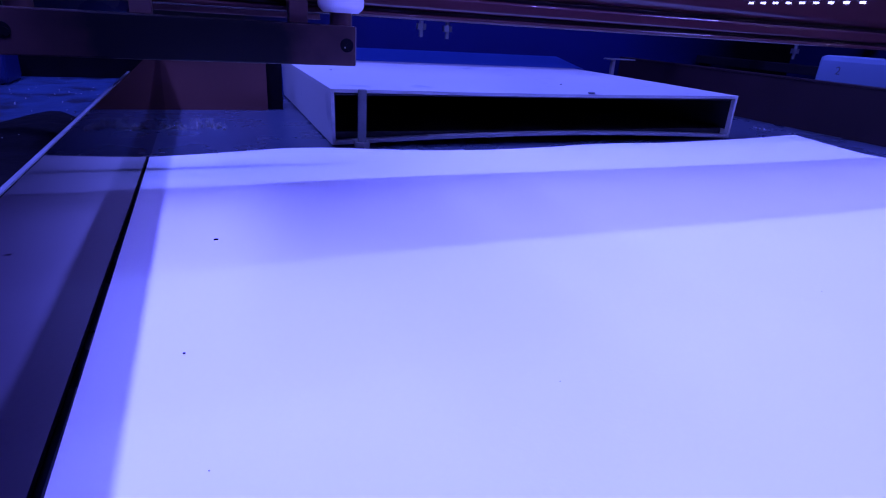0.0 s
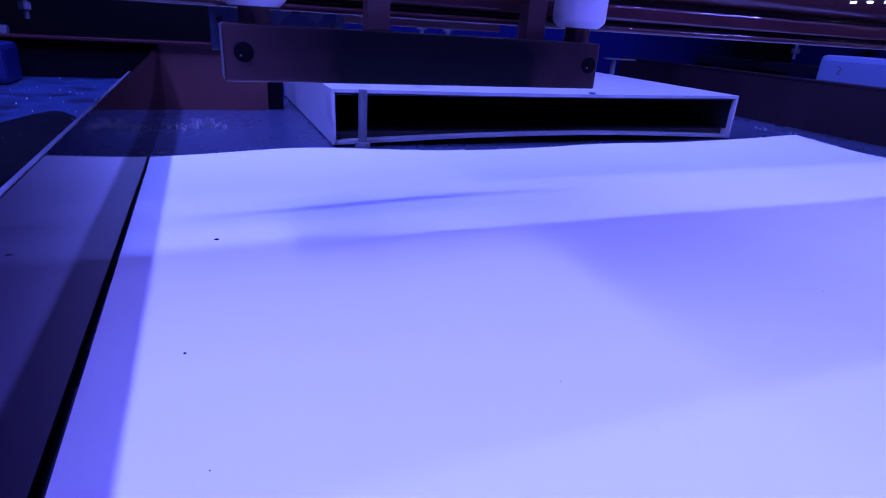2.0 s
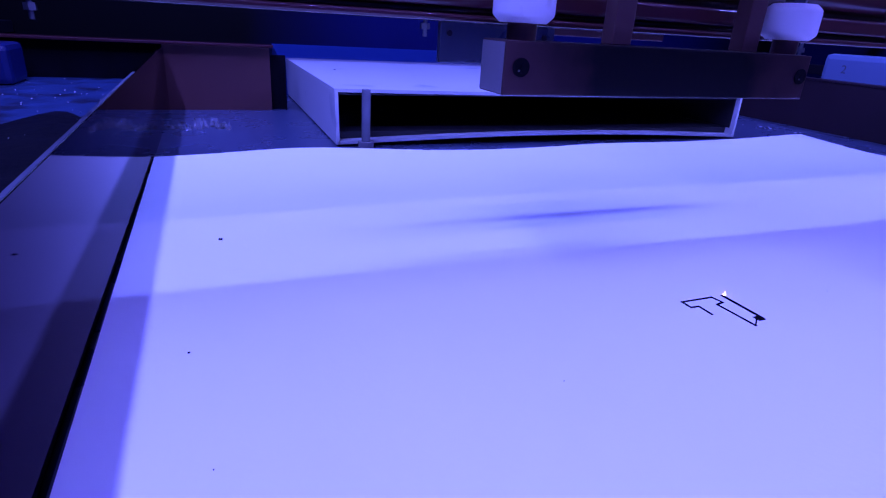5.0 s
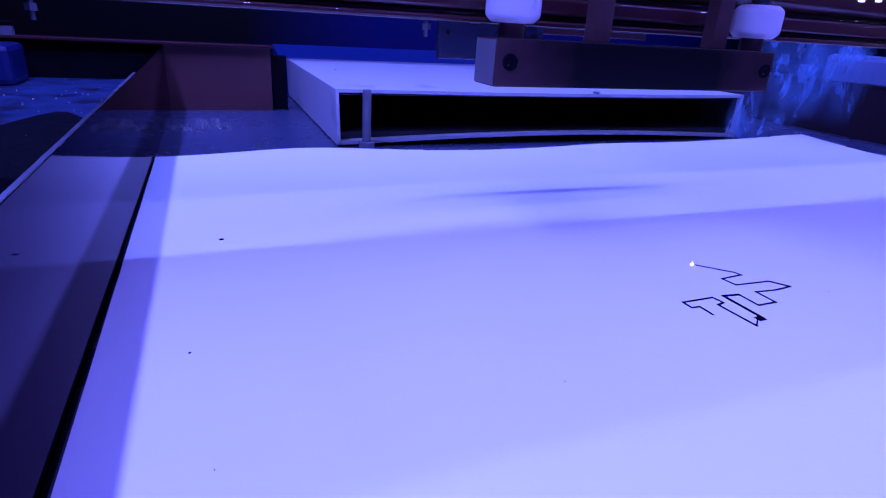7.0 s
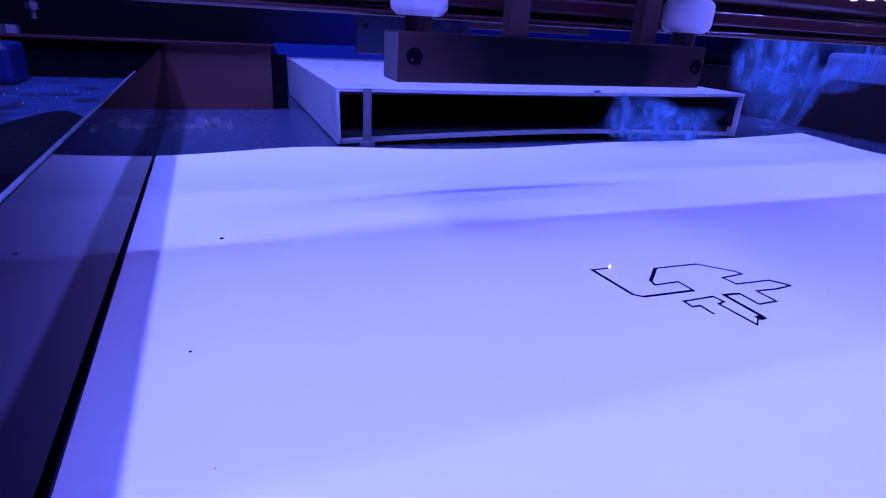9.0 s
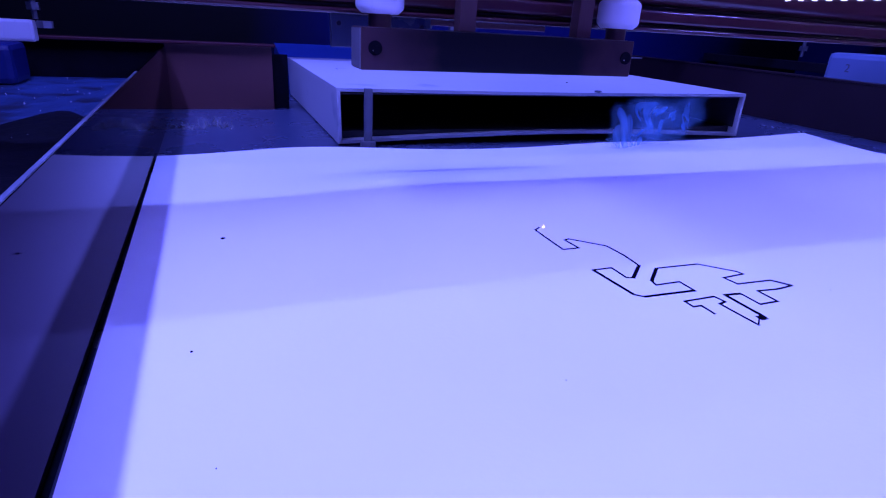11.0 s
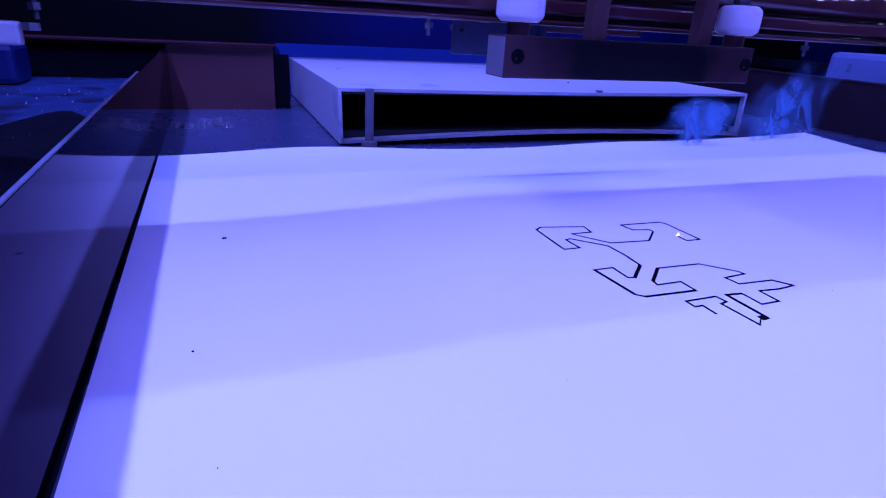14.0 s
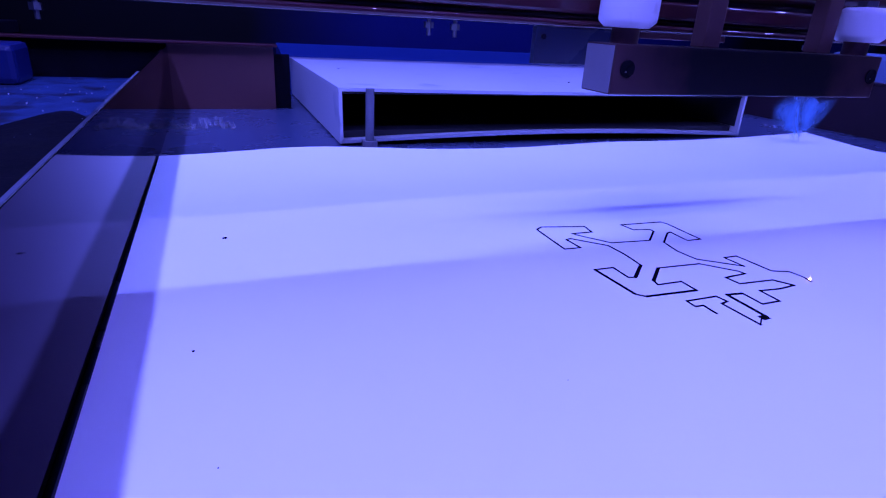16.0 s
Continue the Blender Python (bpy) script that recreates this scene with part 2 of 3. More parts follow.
# ---- exhaust duct ----
def duct():
    d = thing("exhaust_duct", "pale grey sheet metal exhaust duct with open mouth", "duct", at=(0, 4.71, 0))
    x0, x1, z0, z1, w, back = 0.93, 5.40, -0.012, 0.445, 0.028, 3.2
    n = 24

    def wavy(f, lo, hi, thick_lo, thick_hi):
        bm = bmesh.new()
        rows = []
        for i in range(n + 1):
            x = lo + (hi - lo) * i / n
            s = f(i / n)
            rows.append([bm.verts.new(V(x, y, z)) for y, z in ((0, s + thick_lo), (0, s + thick_hi), (back, thick_hi), (back, thick_lo))])
        for a, b in zip(rows, rows[1:]):
            for j in range(4):
                bm.faces.new((a[j], a[(j + 1) % 4], b[(j + 1) % 4], b[j]))
        bm.faces.new(rows[0])
        bm.faces.new(rows[-1][::-1])
        return bm

    part("top_sheet", wavy(lambda u: -0.012 * math.sin(math.pi * u), x0, x1, z1 - w, z1), DUCT, d)
    part("bottom_sheet", wavy(lambda u: 0.055 * math.sin(math.pi * u), x0 + w, x1 - w, z0, z0 + w), DUCT, d)
    bm = bmesh.new()
    add_box(bm, x0, x0 + w, 0, back, z0, z1 - w - 0.001)
    for v in bm.verts:
        if v.co.z < 0.1 * U:
            v.co.x += 0.012 * U
    part("side_sheet", bm, DUCT, d)
    bm = bmesh.new()
    add_box(bm, x1 - w, x1 - 0.0, 0, back, z0, z1 - w - 0.001)
    part("side_sheet", bm, DUCT, d)
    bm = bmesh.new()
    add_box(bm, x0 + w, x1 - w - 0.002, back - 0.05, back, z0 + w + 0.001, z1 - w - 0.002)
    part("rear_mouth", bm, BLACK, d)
    # Near-black sheets added inside; they put the duct's inner shade into colour.
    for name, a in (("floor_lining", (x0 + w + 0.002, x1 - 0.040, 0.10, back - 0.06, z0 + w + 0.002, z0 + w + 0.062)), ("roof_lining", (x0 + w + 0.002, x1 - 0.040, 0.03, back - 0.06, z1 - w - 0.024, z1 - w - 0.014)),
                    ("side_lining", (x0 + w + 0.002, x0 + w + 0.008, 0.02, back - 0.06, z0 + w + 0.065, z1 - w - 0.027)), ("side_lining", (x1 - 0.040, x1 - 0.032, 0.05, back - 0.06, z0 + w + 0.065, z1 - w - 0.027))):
        part(name, one_box(*a), DUCT_SHADE, d, "near-black added sheet for the shade inside the duct")
    bm = bmesh.new()
    bmesh.ops.create_uvsphere(bm, u_segments=10, v_segments=6, radius=0.03 * U, matrix=Matrix.Translation(V(3.48, 0.02, z1 + 0.002)) @ Matrix.Diagonal((1.4, 1, 0.4, 1)))
    part("dent", bm, STEEL, d)
    for x, y in ((3.62, 0.79), (1.27, 1.70)):
        bm = bmesh.new()
        add_round(bm, x, y, z1 - 0.004, z1 + 0.002, 0.013, n=9)
        part("paint_chip", bm, BLACK, d, "dark chip in the paint")


def clamp_bolt():
    b = thing("clamp_bolt", "zinc plated threaded bolt standing before the duct mouth", "bolt", at=(1.175, 4.64, -0.009))
    bm = bmesh.new()
    n, turns = 14, 26
    rings = []
    for i in range(turns * 2 + 1):
        r = 0.0375 if i % 2 else 0.0355
        z = 0.035 + 0.425 * i / (turns * 2)
        rings.append([bm.verts.new(V(r * math.cos(a), r * math.sin(a), z)) for a in [2 * math.pi * k / n for k in range(n)]])
    for a, c in zip(rings, rings[1:]):
        for k in range(n):
            bm.faces.new((a[k], a[(k + 1) % n], c[(k + 1) % n], c[k]))
    bm.faces.new(rings[-1])
    bm.faces.new(rings[0][::-1])
    part("shank", bm, DULL, b, "dull grey threaded shank", smooth=True)
    bm = bmesh.new()
    add_round(bm, 0, 0, -0.02, 0.036, 0.068, n=6)
    part("hex_head", bm, BARE, b)


duct()
clamp_bolt()
bm = bmesh.new()
extrude_x(bm, ((7.93, -0.03), (7.93, 0.44), (8.75, 0.57), (8.75, -0.03)), 0.85, 5.6)
solid("rear_hood", bm, HOOD, "dark blue painted sloping hood behind the duct", "hood")


# ---- the card being cut ----
def card_lift(x, y):
    """How far the curling card stands off the bed."""
    far = max(0.0, (y - 3.3) / 1.2)
    side = min(1.0, max(0.0, (x + 0.25) / 1.8))
    ridge = 0.045 * side * side * (3 - 2 * side) * math.exp(-((y - 3.1) / 0.45) ** 2)
    return ridge + 0.012 * far * far * (0.55 + 0.45 * math.sin(1.9 * x + 0.6)) + 0.006 * math.sin(0.8 * x + 0.5 * y) - 0.006


EDGE_X = np.array((-0.4, 0.09, 0.58, 1.13, 1.69, 2.43, 3.49, 4.27, 5.36, 6.5))
EDGE_Y = np.array((4.35, 4.42, 4.56, 4.49, 4.39, 4.385, 4.50, 4.46, 4.58, 4.71))


def card_far(x):
    """The wavy far edge, smoothed."""
    return float(np.mean([np.interp(x + d, EDGE_X, EDGE_Y) for d in np.linspace(-0.3, 0.3, 13)]))


def card():
    bm = bmesh.new()
    nx, ny, t = 90, 110, 0.022
    top, low = [], []
    for j in range(ny + 1):
        v = j / ny
        ra, rb = [], []
        for i in range(nx + 1):
            u = i / nx
            xr = 5.30 + (6.45 - 5.30) * v ** 1.1
            x0 = -0.396 - 0.012 * v
            x = x0 + (xr - x0) * u
            y = -0.9 + (card_far(x) + 0.9) * v
            z = card_lift(x, y)
            ra.append(bm.verts.new(V(x, y, z)))
            rb.append(bm.verts.new(V(x, y, z - t)))
        top.append(ra)
        low.append(rb)
    for j in range(ny):
        for i in range(nx):
            bm.faces.new((top[j][i], top[j][i + 1], top[j + 1][i + 1], top[j + 1][i]))
            bm.faces.new((low[j][i], low[j + 1][i], low[j + 1][i + 1], low[j][i + 1]))
    for i in range(nx):
        bm.faces.new((top[0][i], low[0][i], low[0][i + 1], top[0][i + 1]))
        bm.faces.new((top[ny][i], top[ny][i + 1], low[ny][i + 1], low[ny][i]))
    for j in range(ny):
        bm.faces.new((top[j][0], top[j + 1][0], low[j + 1][0], low[j][0]))
        bm.faces.new((top[j][nx], low[j][nx], low[j + 1][nx], top[j + 1][nx]))
    c = thing("white_card", "large white card sheet with slightly wavy far edge", "card")
    part("sheet", bm, PAPER, c, smooth=True)
    for x, y, r in ((-0.018, 2.645, 0.011), (-0.134, 1.676, 0.0045), (-0.07, 1.137, 0.0016), (0.93, 1.20, 0.0015), (2.45, 1.45, 0.0015)):
        bm = bmesh.new()
        add_round(bm, x, y, card_lift(x, y) - 0.002, card_lift(x, y) + 0.002, r, n=9)
        part("speck", bm, CHAR, c)


card()

# ---- the moving gantry and the laser carriage ----
# Seconds, then the beam's place on the card before it fires.
TRAVEL = ((0.0, -0.022, 2.713), (0.5, 0.100, 2.598), (1.0, 0.381, 2.328), (1.5, 0.660, 2.084), (2.0, 0.940, 1.852),
          (2.5, 1.216, 1.619), (3.0, 1.503, 1.404), (3.3, 1.665, 1.325), (3.5, 1.745, 1.335), (3.63, 1.750, 1.410))
# The outline that the beam follows, arm by arm.
ARM_A = ((1.747, 1.418), (1.748, 1.487), (1.708, 1.487), (1.708, 1.536), (1.868, 1.539), (1.877, 1.489), (1.838, 1.479), (1.847, 1.300),
         (1.897, 1.340), (1.927, 1.341), (1.928, 1.539), (2.008, 1.531), (2.007, 1.431), (2.107, 1.433), (2.108, 1.532), (2.218, 1.524))
ARM_B = ((2.318, 1.535), (2.268, 1.604), (2.078, 1.611), (2.068, 1.680), (2.198, 1.692), (2.188, 1.722), (2.068, 1.839), (1.829, 1.845),
         (1.709, 1.735), (1.699, 1.695), (1.828, 1.697), (1.828, 1.607), (1.569, 1.614), (1.539, 1.643), (1.520, 1.900), (1.620, 1.901))
ARM_C = ((1.619, 1.793), (1.649, 1.783), (1.769, 1.894), (1.779, 2.013), (1.770, 2.141), (1.630, 2.270), (1.600, 2.260), (1.610, 2.150),
         (1.520, 2.150), (1.520, 2.420), (1.560, 2.450), (1.810, 2.410), (1.800, 2.330), (1.680, 2.330), (1.700, 2.300), (1.810, 2.172))
ARM_D = ((2.039, 2.156), (2.159, 2.267), (2.159, 2.296), (2.059, 2.314), (2.039, 2.393), (2.309, 2.388), (2.329, 2.349), (2.339, 2.111),
         (2.249, 2.110), (2.249, 2.239), (2.219, 2.228), (2.099, 2.117), (2.079, 1.998), (2.098, 1.889), (2.268, 1.763), (2.258, 1.872),
         (2.339, 1.873), (2.358, 1.685), (2.439, 1.656), (2.449, 1.587), (2.438, 1.547))
OUTLINE = ARM_A + ARM_B + ARM_C + ARM_D
# Seconds and the length cut by then.
PACE = ((3.63, 0.0), (3.8, 0.10), (4.0, 0.26), (4.2, 0.39), (6.3, 1.70), (7.0, 2.17), (8.0, 2.81), (9.0, 3.46), (11.3, 4.98), (12.0, 5.46),
        (13.2, 6.22), (14.4, 6.99), (15.0, 7.40), (15.6, 7.78), (16.0, 8.0))
LENGTHS = [0.0]
for (ax, ay), (bx, by) in zip(OUTLINE, OUTLINE[1:]):
    LENGTHS.append(LENGTHS[-1] + math.hypot(bx - ax, by - ay))


def cut_point(s):
    return (float(np.interp(s, LENGTHS, [p[0] for p in OUTLINE])), float(np.interp(s, LENGTHS, [p[1] for p in OUTLINE])))


def time_of(s):
    return float(np.interp(s, [p[1] for p in PACE], [p[0] for p in PACE]))


def beam_at(t):
    if t <= 3.63:
        return tuple(float(np.interp(t, [r[0] for r in TRAVEL], [r[k] for r in TRAVEL])) for k in (1, 2))
    return cut_point(float(np.interp(t, [p[0] for p in PACE], [p[1] for p in PACE])))


def head_rows():
    times = [r[0] for r in TRAVEL] + [3.7 + 0.1 * i for i in range(124)]
    return [(t, *beam_at(t)) for t in times]


def laser_carriage():
    """Base at the beam's foot on the card."""
    c = thing("laser_carriage", "bronze laser carriage with white nylon rollers", "laser carriage")
    bm = bmesh.new()
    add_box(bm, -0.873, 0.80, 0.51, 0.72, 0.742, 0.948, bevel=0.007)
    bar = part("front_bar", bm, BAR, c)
    for x in (-0.8765, 0.8005):
        part("end_face", one_box(x, x + 0.003, 0.517, 0.713, 0.749, 0.941), BARE, bar, "bare milled aluminium end face")
    for x in (-0.80, 0.75):
        # A near-black disc puts the bolt hole's shade onto the bar's face.
        bm = bmesh.new()
        add_tube_y(bm, x, 0.85, 0.504, 0.52, 0.036)
        part("counterbore", bm, SOOT_SHADE, bar)
        bm = bmesh.new()
        add_tube_y(bm, x + 0.012, 0.843, 0.500, 0.506, 0.021, n=6)
        part("set_screw", bm, SOOT_SHADE, bar)
        # Tiny steel dot added for the glint in the dark socket.
        bm = bmesh.new()
        add_tube_y(bm, x - 0.012, 0.838, 0.4985, 0.502, 0.004, n=8)
        part("socket_glint", bm, STEEL, bar, "tiny steel dot put in for the glint in the socket")
        x = -0.745 if x < 0 else 0.745
        bm = bmesh.new()
        add_round(bm, x, 0.632, 0.948, 1.012, 0.06, n=24)
        part("axle_spacer", bm, BRONZE, c, smooth=True)
        bm = bmesh.new()
        add_lathe(bm, x, 0.632, ((0.088, 1.012), (0.096, 1.013), (0.117, 1.032), (0.123, 1.040), (0.125, 1.052), (0.125, 1.140), (0.123, 1.152), (0.117, 1.160), (0.096, 1.177), (0.088, 1.178)))
        r = part("roller", bm, NYLON, c, "white nylon roller", smooth=True)
        bm = bmesh.new()
        add_round(bm, x, 0.632, 1.178, 1.21, 0.05, n=6)
        part("axle_nut", bm, STEEL, r)
    for x in (-0.245, 0.515):
        bm = bmesh.new()
        add_box(bm, x - 0.05, x + 0.05, 0.63, 0.715, 0.948, 2.2, bevel=0.006)
        part("post", bm, BRONZE, c)
    bm = bmesh.new()
    add_box(bm, -0.905, -0.28, 1.13, 1.17, 0.815, 1.00, bevel=0.006)
    part("rear_plate", bm, BED, c, "grey rear plate")
    # Unseen rod, added to cast a thin streak of shadow on the card.
    bm = bmesh.new()
    add_box(bm, -0.66, 0.80, 1.56, 1.60, 0.96, 1.0, bevel=0.006)
    part("shadow_rod", bm, BAR, c)
    for x in (-0.86, -0.34):
        bm = bmesh.new()
        add_tube_y(bm, x, 0.95, 1.122, 1.14, 0.014, n=12)
        part("plate_screw", bm, BLACK, c)
    # Unseen post, added to carry that rod.
    bm = bmesh.new()
    add_box(bm, -0.53, -0.47, 1.555, 1.605, 1.0, 2.2, bevel=0.006)
    part("post", bm, BRONZE, c)
    bm = bmesh.new()
    add_box(bm, -0.56, 0.56, 0.30, 1.62, 2.2, 2.24, bevel=0.008)
    part("head_plate", bm, BRONZE, c)
    bm = bmesh.new()
    add_round(bm, 0, 0.0, 1.27, 2.1, 0.17, n=32, bevel=0.02)
    part("lens_tube", bm, BRONZE, c, smooth=True)
    bm = bmesh.new()
    add_box(bm, -0.2, 0.2, -0.12, 0.4, 2.10, 2.19, bevel=0.008)
    part("tube_clamp", bm, BRONZE, c)
    return c


def gantry():
    """Base under the beam's line across the bed."""
    g = thing("gantry_beam", "long grooved bronze aluminium gantry beam", "gantry")
    bm = bmesh.new()
    extrude_x(bm, filleted(((0.79, 1.003), (0.79, 1.032), (0.86, 1.032), (0.86, 1.058), (0.79, 1.058), (0.79, 1.14), (0.87, 1.14), (0.87, 1.17), (0.82, 1.18),
                            (0.79, 1.215), (0.79, 1.62), (0.79, 2.08), (0.83, 2.14), (1.21, 2.14), (1.21, 1.003))), -2.6, 9.4)
    part("extrusion", bm, RAIL, g, smooth=True)
    bm = bmesh.new()
    add_box(bm, -1.35, -0.74, 0.81, 0.88, 0.80, 0.895, bevel=0.012)
    left = part("left_bracket", bm, DUCT, g, "pale enamelled bracket")
    part("bracket_web", one_box(-1.35, -0.95, 0.83, 0.87, 0.896, 1.002), DUCT, left)
    bm = bmesh.new()
    add_round(bm, -0.70, 0.845, 0.862, 0.892, 0.035, n=6)
    part("nut", bm, STEEL, left)
    bm = bmesh.new()
    add_box(bm, 9.0, 9.4, 0.8, 1.3, 0.70, 1.001, bevel=0.01)
    part("right_bracket", bm, DARK, g)
    bm = bmesh.new()
    add_box(bm, -2.6, -2.2, 0.8, 1.3, 0.70, 1.001, bevel=0.01)
    part("end_bracket", bm, DARK, g)
    return g


def guide_rail(x0, x1):
    bm = bmesh.new()
    add_box(bm, x0, x1, -1.5, 9.1, 0.56, 0.70, bevel=0.01)
    rail = solid("guide_rail", bm, DARK, "dark straight steel guide rail under the gantry end", "rail")
    for y in (-1.2, 9.0):
        part("foot", one_box(x0 + 0.1, x1 - 0.1, y - 0.1, y + 0.09, -0.50, 0.559), DARK, rail)


guide_rail(9.05, 9.35)
guide_rail(-2.55, -2.25)
CARRIAGE = laser_carriage()
GANTRY = gantry()


# ---- the burned outline, which grows as the beam goes ----
def cut_outline():
    o = thing("cut_outline", "dark charred snowflake outline burned into the card", "burn mark")
    made = []
    for k in range(len(OUTLINE) - 1):
        (ax, ay), (bx, by) = OUTLINE[k], OUTLINE[k + 1]
        d = math.hypot(bx - ax, by - ay)
        pieces = max(1, round(d / 0.066))
        a = math.atan2(by - ay, bx - ax)
        for i in range(pieces):
            u0, u1 = i / pieces, (i + 1) / pieces
            mx, my = ax + (bx - ax) * (u0 + u1) / 2, ay + (by - ay) * (u0 + u1) / 2
            half = d / pieces / 2 + 0.004
            w = 0.016 if k == 8 else 0.0085 if k in (9, 23, 33) else 0.0078 if k in (10, 27, 29, 16) else 0.0028 if k == 7 else 0.0055
            bm = bmesh.new()
            add_box(bm, -half, half, -w, w, -0.004, 0.0015)
            ob = part("burned_line", bm, CHAR, o)
            made.append((ob, time_of(LENGTHS[k] + d * u1), mx, my, math.degrees(a)))
    return made


BURNS = cut_outline()


def spark():
    s = thing("burning_spot", "small glowing orange spot where the beam burns", "spark")
    bm = bmesh.new()
    bmesh.ops.create_icosphere(bm, subdivisions=2, radius=0.0065 * U)
    for v in bm.verts:
        v.co.z *= 0.7
    part("ember", bm, SPARK, s)
    bm = bmesh.new()
    add_round(bm, 0.002, 0, 0.003, 0.016, 0.002, 0.0006, n=8)
    part("flame", bm, SPARK, s, "tiny pale flame")
    return s


EMBER = spark()


# ---- diode strips on the lid's rim ----
def led_strip(name, label, at, length, count, along_y=False, beads=True, mat=BEAD, size=0.04):
    s = thing(name, label, "light strip", "diode strips round the lid", at=at)
    bm = bmesh.new()
    e = length / 2
    if along_y:
        add_box(bm, -0.1, 0.1, -e, e, 0.0, 0.05)
    else:
        add_box(bm, -e, e, -0.1, 0.1, 0.0, 0.05)
    part("tape", bm, WHITE_BOX, s)
    if not beads:
        return
    for i in range(count):
        q = -e + length * (i + 0.5) / count
        bm = bmesh.new()
        x, y = (0, q) if along_y else (q, 0)
        add_box(bm, x - size, x + size, y - size, y + size, -0.03, -0.001)
        part("diode", bm, mat, s)


led_strip("front_led_strip", "white tape with glowing violet-blue diodes", (3.2, -0.9, 6.1), 9.0, 22)
led_strip("low_led_strip", "short white tape with glowing violet-blue diodes", (8.62, 0.22, 1.622), 2.1, 9, along_y=True, mat=LOW_BEAD, size=0.028)
led_strip("rear_led_strip", "white tape carrying violet-blue diodes", (2.6, 5.75, 6.08), 9.0, 20, beads=False)
led_strip("left_led_strip", "white tape carrying violet-blue diodes", (-1.76, 2.2, 6.08), 7.8, 20, along_y=True, beads=False)
led_strip("right_led_strip", "white tape carrying violet-blue diodes", (8.6, 2.4, 6.08), 8.0, 20, along_y=True, beads=False)


# ---- small things round the bed ----
def hanging_bolt(x, y, z):
    b = thing("hanging_bolt", "zinc plated bolt with nut hanging below the frame", "bolt", "bolts under the frame", at=(x, y, z))
    bm = bmesh.new()
    add_round(bm, 0, 0, 0.09, 0.165, 0.065, n=6)
    add_round(bm, 0, 0, 0.165, 0.26, 0.028, n=12)
    part("nut", bm, STEEL, b)
    bm = bmesh.new()
    add_round(bm, 0, 0, 0.0, 0.089, 0.028, n=12)
    part("tip", bm, STEEL, b)
    return b


for x, y, z in ((2.68, 7.5, 0.80), (3.05, 7.5, 0.79), (-1.67, 7.5, 0.77)):
    hanging_bolt(x, y, z)
solid("rear_crossbar", one_box(-4.7, 11.7, 7.40, 7.62, 1.0, 1.15), DARK, "dark steel crossbar at the rear carrying bolts", "crossbar")


def side_box():
    b = thing("side_casing", "white enamelled casing with a pencilled mark", "casing", at=(8.0, 4.0, -0.50))
    part("body", one_box(0.0, 0.7, -2.0, 1.80, 0.0, 1.40, bevel=0.07), WHITE_BOX, b)


side_box()


def pencil_mark():
    curve = bpy.data.curves.new("pencil_mark", "FONT")
    curve.body, curve.size, curve.extrude = "2", 0.15 * U, 0.002 * U
    temp = bpy.data.objects.new("temp", curve)
    me = bpy.data.meshes.new_from_object(temp)
    bpy.data.objects.remove(temp)
    me.materials.append(PENCIL)
    ob = tagged(new("pencil_mark", me), "small pencilled figure on the white casing", "writing")
    ob.matrix_world = Matrix.Translation(V(7.998, 5.52, 0.66)) @ pose(0, 0, 0, 90, 0, -90)


pencil_mark()


def angle_bracket():
    b = thing("angle_bracket", "thin zinc plated angle bracket behind the duct", "bracket", at=(6.10, 8.0, -0.03))
    part("flange", one_box(0.0, 0.52, -0.05, 0.12, 0.625, 0.645, bevel=0.004), BARE, b)
    part("stem", one_box(0.10, 0.16, 0.0, 0.05, 0.0, 0.624), BARE, b)


angle_bracket()
hanging_bolt(8.9, 6.9, 0.78)


def blue_block():
    b = thing("blue_housing", "dark blue painted motor housing on the tray", "housing", at=(-2.1, 6.2, 0.281))
    part("body", one_box(-0.55, 0.55, -0.25, 0.25, 0.0, 0.33, bevel=0.05), BLUE_PAINT, b)
    part("cap", one_box(-0.35, 0.30, -0.2, 0.2, 0.331, 0.37, bevel=0.02), DARK, b)


blue_block()


